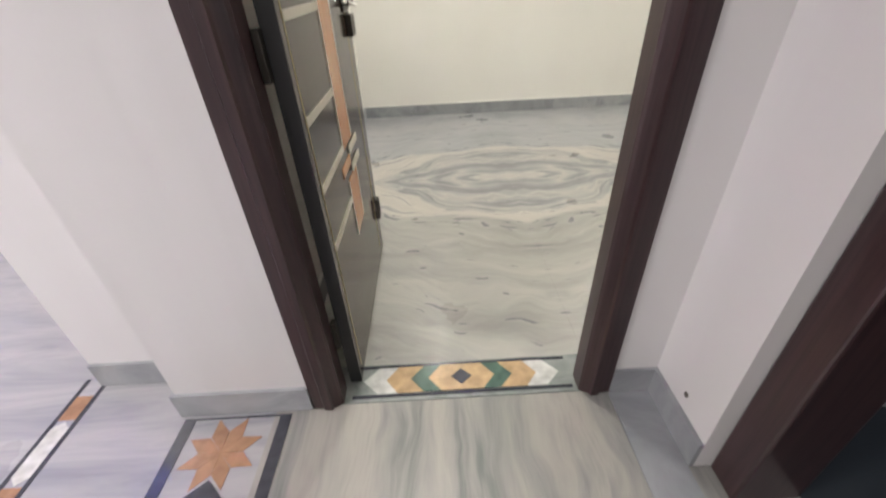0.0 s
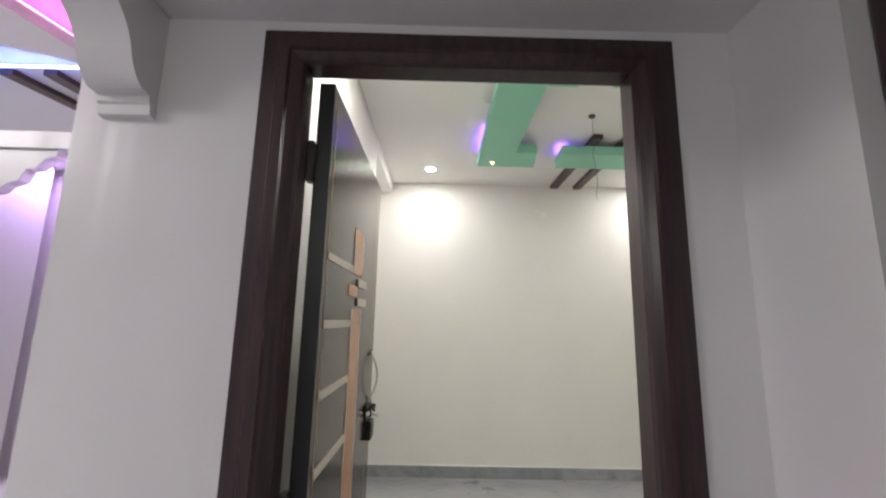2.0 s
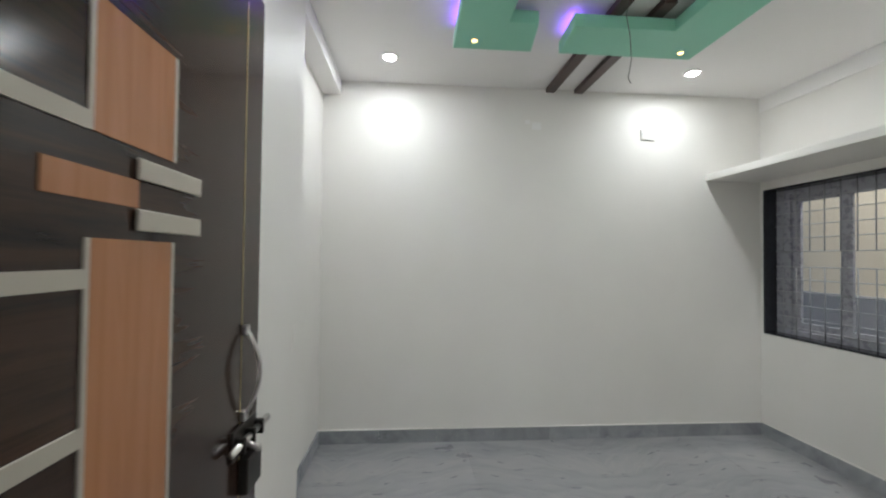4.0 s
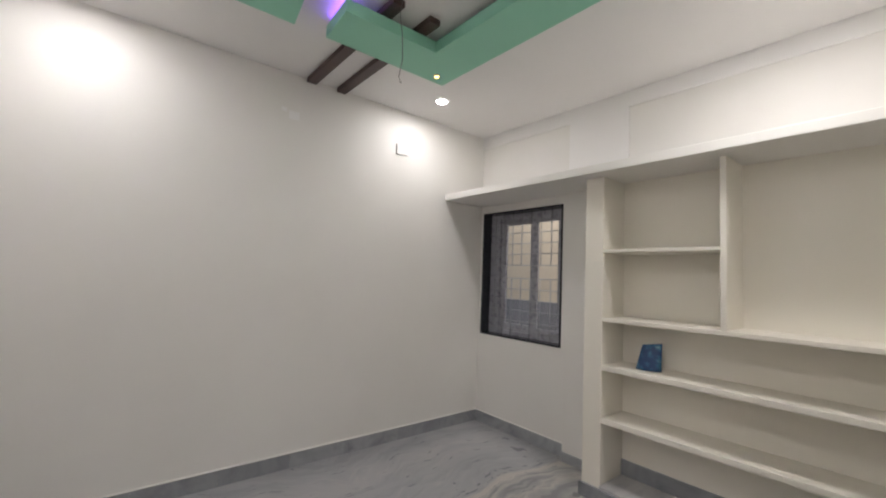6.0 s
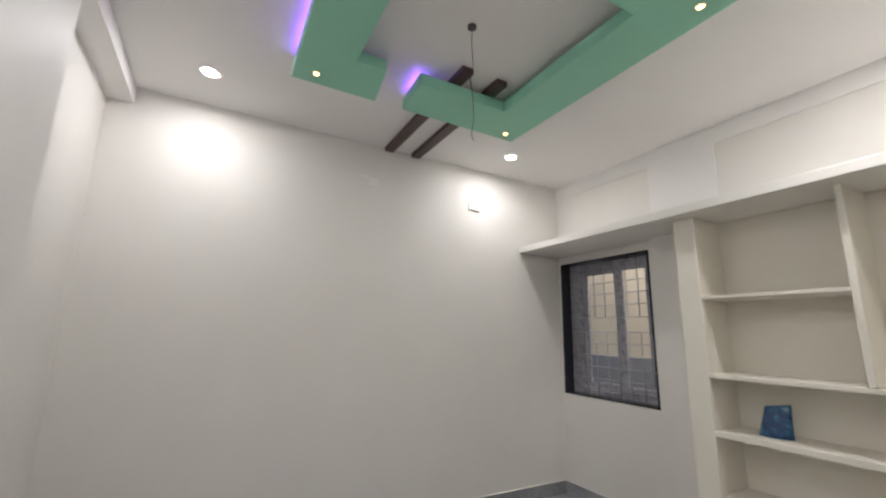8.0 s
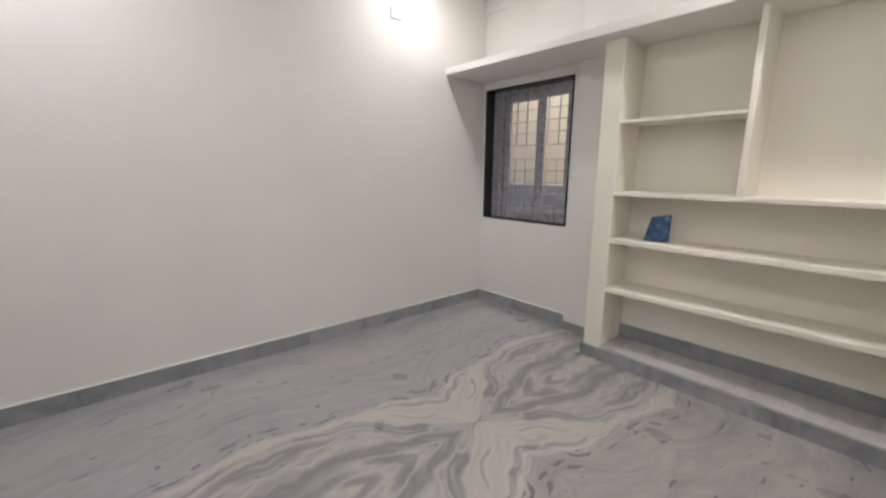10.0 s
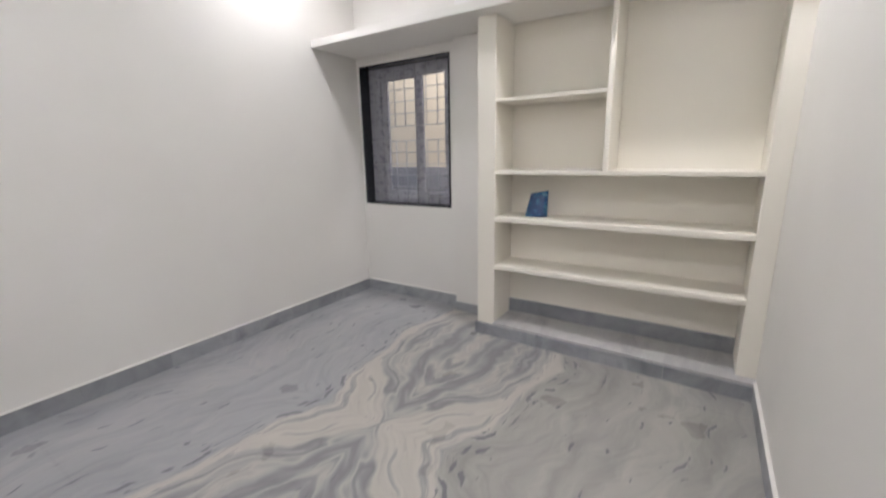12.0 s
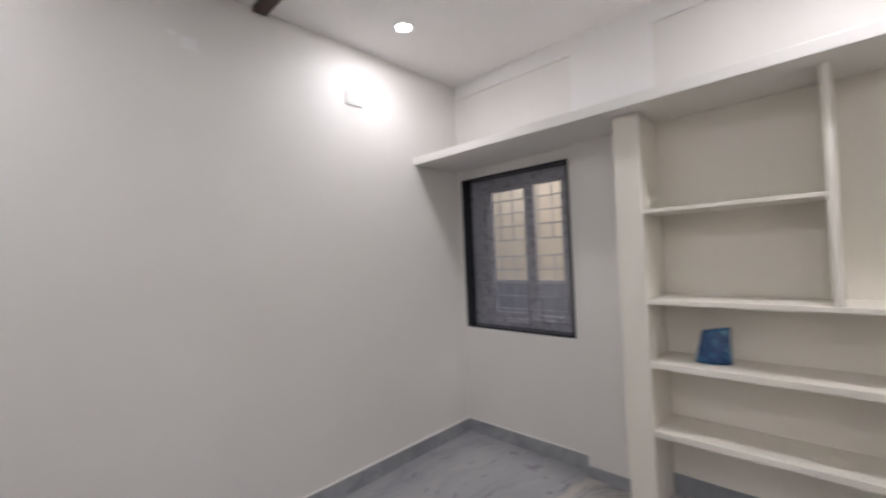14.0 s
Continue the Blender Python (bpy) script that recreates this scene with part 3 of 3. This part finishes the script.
LX, LY0, LY1, LZ0, LZ1 = -3.274, -3.115, -2.280, 0.012, 2.012
leaf = thing("door_leaf", (LX, LY0, 0), "", "")
leaf.parent = door
box("panel", LX - 0.036, LX, LY0 + 0.004, LY1, LZ0, LZ1, LEAFWOOD, leaf, "dark brown laminate leaf", 0.0015)
box("hinge_edge", LX - 0.037, LX + 0.001, LY0, LY0 + 0.0035, LZ0, LZ1, EDGE, leaf, "black edge")
SY0, SY1 = -2.768, -2.622
for z0, z1 in ((0.385, 0.588), (0.690, 1.460), (1.574, 1.722)):
    box("tan_strip", LX, LX + 0.002, SY0, SY1, z0, z1, TAN, leaf, "tan vertical strip")
    for y in (SY0 - 0.007, SY1):
        box("strip_trim", LX, LX + 0.0025, y, y + 0.007, z0, z1, TRIM, leaf, "pale trim line")
for z in (0.637, 1.517):
    box("tan_tab", LX, LX + 0.002, SY0 - 0.060, SY0 + 0.075, z - 0.017, z + 0.017, TAN, leaf, "small tan tab set off the strip")
for y in (-2.372, -3.080):
    box("edge_groove", LX, LX + 0.0012, y, y + 0.003, LZ0 + 0.05, LZ1 - 0.05, BRASS, leaf, "gilt groove line")
for z in (0.528, 0.700, 0.872, 1.085, 1.254, 1.417, 1.583):
    box("short_bar", LX, LX + 0.003, -3.078, SY0 - 0.0075, z - 0.010, z + 0.010, TRIM, leaf, "pale horizontal strip")
for z in (1.485, 1.548, 0.606, 0.668):
    box("cross_bar", LX + 0.002, LX + 0.007, -2.700, -2.552, z - 0.0135, z + 0.0135, TRIM, leaf, "pale raised strip across the tan band", 0.002)
for z in (0.25, 1.02, 1.80):
    box("hinge", LX - 0.050, LX - 0.034, LY0 - 0.022, LY0 + 0.006, z - 0.05, z + 0.05, IRON, leaf, "black steel hinge", 0.002)
HY = -2.328
arc = [(LX + 0.009 + 0.024 * math.sin(math.pi * k / 12), HY - 0.036 + 0.010 * math.sin(math.pi * k / 12), 1.290 - 0.168 * k / 12) for k in range(13)]
tube("pull_handle", arc, 0.0075, STEEL, leaf, "curved steel pull handle", 10, 0.5)
for z in (1.292, 1.120):
    box("handle_foot", LX, LX + 0.012, HY - 0.046, HY - 0.026, z - 0.010, z + 0.010, STEEL, leaf, "steel handle foot", 0.003)
box("latch_plate", LX, LX + 0.006, LY1 - 0.135, LY1 - 0.015, 1.045, 1.105, IRON, leaf, "dark metal latch plate", 0.002)
tube("latch_rod", [(LX + 0.014, LY1 - 0.16, 1.075), (LX + 0.014, LY1 + 0.03, 1.075)], 0.007, STEEL, leaf, "steel latch rod")
tube("latch_knob", [(LX + 0.014, LY1 - 0.10, 1.075), (LX + 0.045, LY1 - 0.10, 1.060)], 0.006, STEEL, leaf, "steel latch knob")
for y in (-0.125, -0.075, -0.030):
    box("latch_guide", LX + 0.006, LX + 0.024, LY1 + y, LY1 + y + 0.010, 1.060, 1.090, IRON, leaf, "dark metal latch guide", 0.001)
box("lock_body", LX, LX + 0.020, LY1 - 0.095, LY1 - 0.02, 0.965, 1.035, IRON, leaf, "dark metal lock body", 0.003)
for z in (0.205, 0.285):
    box("low_bolt", LX, LX + 0.018, LY1 - 0.075, LY1 - 0.030, z, z + 0.015, IRON, leaf, "black iron bolt bracket", 0.002)
for y in (-0.075, -0.038):
    box("low_bolt", LX + 0.006, LX + 0.018, LY1 + y, LY1 + y + 0.008, 0.220, 0.285, IRON, leaf, "black iron bolt bracket")
settle(door), settle(leaf)

# ---- threshold inlay ----
TH0, TH1, TX0, TX1 = -3.185, -3.035, -3.300, -2.575
sill = tagged(thing("threshold", (-2.94, -3.11, 0), "marble threshold inlaid with ochre, green and white diamonds", "threshold"), kind="structure")
box("sill_slab", XD0, XD1, YH, YS, -0.02, 0.0, GREYSTONE, sill, "dark grey green marble slab")
for y in (-3.176, -3.058):
    box("edge_strip", TX0, TX1, y, y + 0.012, 0, 0.0012, BLACKSTONE, sill)
cy, hh, T = -3.110, 0.052, 0.0022


def inlay(name, pts, material, lift=1.0):
    prism(name, pts, T * lift, material, sill, m=pose(0, 0, 0.0003))


inlay("white_field", [(-3.27, cy), (-3.22, cy - hh), (-2.655, cy - hh), (-2.605, cy), (-2.655, cy + hh), (-3.22, cy + hh)], WHITESTONE)
for s in (-1, 1):
    c = -2.938
    inlay("ochre_chevron", [(c + s * 0.115, cy + hh), (c + s * 0.215, cy + hh), (c + s * 0.255, cy), (c + s * 0.215, cy - hh), (c + s * 0.115, cy - hh), (c + s * 0.165, cy)], OCHRE, 1.3)
    inlay("green_chevron", [(c + s * 0.065, cy + hh), (c + s * 0.128, cy + hh), (c + s * 0.172, cy), (c + s * 0.128, cy - hh), (c + s * 0.065, cy - hh), (c + s * 0.110, cy)], DARKGREEN, 1.6)
inlay("ochre_hexagon", [(-2.938 - 0.112, cy), (-2.938 - 0.07, cy - hh), (-2.938 + 0.07, cy - hh), (-2.938 + 0.112, cy), (-2.938 + 0.07, cy + hh), (-2.938 - 0.07, cy + hh)], OCHRE, 1.9)
inlay("green_diamond", [(-2.938 - 0.036, cy), (-2.938, cy - 0.033), (-2.938 + 0.036, cy), (-2.938, cy + 0.033)], BLACKSTONE, 2.2)
settle(sill)

# ---- hall ----
walls("wall_hall", [(-3.83, -3.77, -3.19, -3.05, 0, 1.895)], HALLWALL)
walls("wall_hall", [(-3.83, FX0 - 0.001, YH - 0.003, YH, 0, SOFFIT), (FX1 + 0.001, -2.33, YH - 0.003, YH, 0, SOFFIT), (FX0 - 0.001, FX1 + 0.001, YH - 0.003, YH, 2.093, SOFFIT)], HALLWALL)
walls("wall_hall", [(-3.90, -3.77, -3.05, -2.85, 0, 1.895), (-4.19, -3.90, -3.05, -2.85, 0, 1.0), (-4.19, -3.90, -3.05, -2.85, 1.85, 1.895), (-4.19, -3.90, -2.87, -2.85, 1.0, 1.85)], HALLWALL)
walls("wall_hall", [(-2.33, -2.20, -3.45, YH, 0, SOFFIT), (-2.20, -0.5, -3.31, YH, 0, SOFFIT), (-2.33, -2.20, -5.6, -4.30, 0, SOFFIT)], HALLWALL)
wall("ceiling_lobby", [(-3.65, -2.0, -5.6, YH, SOFFIT, SOFFIT + 0.1)], HALLWALL)
wall("floor_hall", [(-3.54, -0.5, -8.0, YH, -0.2, -0.004)], HALLFLOOR)
walls("floor_living", [(-8.0, -3.54, -8.0, YH, -0.2, -0.004), (-3.905, -3.83, YH, -3.05, -0.2, -0.004)], HALLFLOOR2)
wall("floor_living", [(-8.0, -3.905, YH, 0.3, -0.2, -0.004)], HALLFLOOR2)
walls("wall_far", [(-8.15, -8.0, -8.0, 0.45, 0, 3.0), (-8.0, -3.77, 0.3, 0.45, 0, 3.0), (-8.0, -0.5, -8.15, -8.0, 0, 3.0), (-0.5, -0.35, -8.0, -3.19, 0, 3.0)], HALLWALL)
walls("ceiling_living", [(-8.0, -3.77, -8.0, 0.3, 2.84, 2.96), (-3.77, -0.5, -8.0, -5.6, 2.84, 2.96)], HALLWALL)
walls("wall_hall", [(-3.65, -0.5, -5.65, -5.6, 2.12, 2.96)], HALLWALL)
# dark room beyond the side door, its lack of light put into the colour
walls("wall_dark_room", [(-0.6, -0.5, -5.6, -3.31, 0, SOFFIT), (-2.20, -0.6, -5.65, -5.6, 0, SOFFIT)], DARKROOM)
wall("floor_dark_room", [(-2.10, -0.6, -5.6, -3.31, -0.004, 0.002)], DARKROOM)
side = tagged(thing("door_2", (-2.16, -3.9, 0), "dark maroon wooden frame of a side doorway to an unlit room", "door"), kind="structure")
box("jamb", -2.285, -2.11, -3.545, -3.452, 0, 2.03, FRAMEWOOD, side, bevel=0.006)
box("jamb", -2.285, -2.11, -4.30, -4.21, 0, 2.03, FRAMEWOOD, side, bevel=0.006)
box("head", -2.285, -2.11, -4.30, -3.452, 2.03, 2.118, FRAMEWOOD, side, bevel=0.006)
settle(side)
# arch with a curved bracket
prof = [(-3.193, 1.862), (-3.212, 1.866), (-3.214, 1.888), (-3.220, 1.892), (-3.220, 1.906)]
for k in range(9):
    a = k / 8
    prof.append((-3.222 - 0.066 * a ** 0.55, 1.908 + 0.062 * a ** 1.6))
for k in range(1, 11):
    a = k / 10
    prof.append((-3.288 - 0.014 * math.sin(math.pi * a * 0.9) - 0.078 * a ** 2.6, 1.970 + 0.092 * a ** 0.85))
prof += [(-3.378, 2.066), (-3.380, 2.080), (-3.420, 2.084), (-3.424, 2.100), (-3.440, 2.104), (-3.440, 2.118), (-3.193, 2.118)]
tagged(prism("arch_bracket", prof, 0.115, HALLWALL, m=Matrix(((0, 0, 1, -3.765), (1, 0, 0, 0), (0, 1, 0, 0), (0, 0, 0, 1)))), "white plaster arch bracket with curved moulded profile", "bracket")
wall("beam", [(-3.765, -3.65, -5.6, -3.193, SOFFIT, 2.84)], HALLWALL)
# diagonal half-height wall with a niche, in the living room
diag = Matrix.Translation((-4.19, -2.99, 0)) @ Matrix.Rotation(math.atan2(0.84, -1.07), 4, "Z")
bm = bmesh.new()
for p in ((0, 0.004, -0.1, 0, 0, 1.895), (0.004, 0.06, -0.1, -0.08, 0, 1.895), (0.06, 0.95, -0.1, 0, 0, 1.0), (0.06, 0.95, -0.1, -0.08, 1.0, 1.85), (0.06, 0.95, -0.1, 0, 1.85, 1.895), (0.95, 2.6, -0.1, 0, 0, 1.895)):
    add_box(bm, *p)
bm.transform(diag)
tagged(link("wall_living", bm, HALLWALL), kind="structure")
tagged(prism("niche_arch", [(-4.185, 1.849), (-4.0, 1.849), (-4.005, 1.832), (-4.03, 1.826), (-4.05, 1.80), (-4.075, 1.795), (-4.09, 1.765), (-4.12, 1.755), (-4.14, 1.735), (-4.185, 1.73)], 0.03, HALLWALL, m=Matrix(((1, 0, 0, 0), (0, 0, 1, -3.04), (0, 1, 0, 0), (0, 0, 0, 1)))), "white plaster scalloped arch inside the wall niche", "moulding")
# hall skirting
for p in ((-3.83, FX0 - 0.001, YH - 0.015, YH - 0.003, 0, 0.1), (-4.19, -3.83, -3.062, -3.05, 0, 0.1), (FX1 + 0.001, -2.33, YH - 0.015, YH - 0.003, 0, 0.1), (-2.342, -2.33, -3.45, YH - 0.015, 0, 0.1), (-3.842, -3.83, YH - 0.015, -3.062, 0, 0.1)):
    tagged(box("baseboard", *p, SKIRT), "grey marble skirting in the hall", kind="structure")
tagged(box("floor_border", -2.470, -2.342, -5.5, -3.206, -0.004, 0.001, SKIRT), "bluish grey marble border strip along the hall wall", kind="structure")
tagged(disc("wall_plug", -3.0, -3.0, 0, 0.003, 0.008, CORD), "small dark drilled plug hole low on the hall wall", "plug").matrix_world = Matrix.Translation((-2.331, -3.335, 0.155)) @ Matrix.Rotation(radians(-90), 4, "Y") @ Matrix.Translation((3.0, 3.0, 0))
# floor inlays
star = tagged(thing("floor_inlay", (-3.66, -3.35, 0), "orange eight-pointed star inlaid in marble floor between black strips", "inlay"), kind="structure")
for k in range(8):
    a = k * math.pi / 4 + 0.39
    d, e = (math.cos(a), math.sin(a)), (-math.sin(a), math.cos(a))
    R = 0.118
    r = R * 0.53
    pts = [(0, 0), (d[0] * r + e[0] * r * 0.40, d[1] * r + e[1] * r * 0.40), (d[0] * R + e[0] * 0, d[1] * R), (d[0] * r - e[0] * r * 0.40, d[1] * r - e[1] * r * 0.40)]
    prism("star_petal", pts, 0.0016, ORANGE, star, m=pose(-3.667, -3.330, -0.004))
prism("grey_arrow", [(-3.667, -3.41), (-3.60, -3.47), (-3.64, -3.60), (-3.72, -3.56), (-3.735, -3.47)], 0.0026, BLACKSTONE, star, m=pose(0, 0, -0.004))
for x in (-3.825, -3.522):
    box("black_strip", x, x + 0.036, -5.5, -3.213, -0.004, -0.0022, BLACKSTONE, star)
box("black_strip", -3.789, -3.522, -3.219, -3.213, -0.004, -0.0022, BLACKSTONE, star)
settle(star)
band = tagged(thing("floor_inlay", (-4.2, -3.5, 0), "border of black strips with white and tan marble lozenges in the floor", "inlay"), kind="structure")
for x in (-4.262, -4.192):
    box("black_strip", x, x + 0.014, -5.5, -3.03, -0.004, -0.0022, BLACKSTONE, band)
for k in range(7):
    y = -3.10 - k * 0.30
    box("tan_piece", -4.248, -4.192, y - 0.09, y, -0.004, -0.0024, ORANGE, band)
    prism("white_piece", [(-4.248, y - 0.12), (-4.22, y - 0.095), (-4.192, y - 0.12), (-4.192, y - 0.27), (-4.22, y - 0.295), (-4.248, y - 0.27)], 0.0016, WHITESTONE, band, m=pose(0, 0, -0.004))
settle(band)
# living room ceiling feature
drop = thing("living_ceiling_panel", (-5.0, -2.2, 2.7), "white dropped ceiling panel edge lit from behind in pink", "false ceiling")
prism("panel", [(-4.80, -2.18), (-4.90, -2.12), (-6.6, -3.0), (-6.6, -4.2), (-5.2, -4.2)], 0.06, WHITE, drop, m=pose(0, 0, 2.70))
for x, y in ((-5.3, -3.2), (-6.2, -3.6)):
    box("hanger", x, x + 0.1, y, y + 0.1, 2.76, 2.84, WHITE, drop)
settle(drop)
tagged(tube("led_strip", [(-4.84, -2.20, 2.775), (-5.20, -4.2, 2.775)], 0.012, PINK), "pink glowing led strip above the living room ceiling panel", "led strip", "living room led strips")
tagged(tube("led_strip", [(-4.95, -1.92, 2.80), (-6.8, -1.92, 2.80)], 0.006, BLUE), "blue glowing led strip under the living room ceiling", "led strip", "living room led strips")
for k in range(2):
    tagged(prism("ceiling_bar", [(-5.62 + 0.26 * k, -1.83), (-5.54 + 0.26 * k, -1.83), (-5.44 + 0.22 * k, -1.30), (-5.52 + 0.22 * k, -1.30)], 0.035, BARWOOD, m=pose(0, 0, 2.804)), "dark brown wooden bar under the living room ceiling", "ceiling bar", "living room ceiling bars")
lamp("purple_niche_light", "AREA", pose(-4.07, -2.955, 1.84), 0.8, (0.66, 0.42, 1.0), shape="RECTANGLE", size=0.2, size_y=0.08)

# ---- bedroom floor slabs ----
floor = tagged(thing("floor", (-1.8, -1.5, 0), "grey and cream bookmatched polished marble floor", "floor"), kind="structure")
xs = [XN - 0.12, -2.50, -1.56, -0.62, 0.0]
for a, b in zip(xs, xs[1:]):
    for c, d in ((YS, -1.50), (-1.50, 0.0)):
        box("slab", a + 0.0003, b - 0.0003, c + 0.0003, d - 0.0003, -0.02, 0.0, MARBLE, floor)
settle(floor)
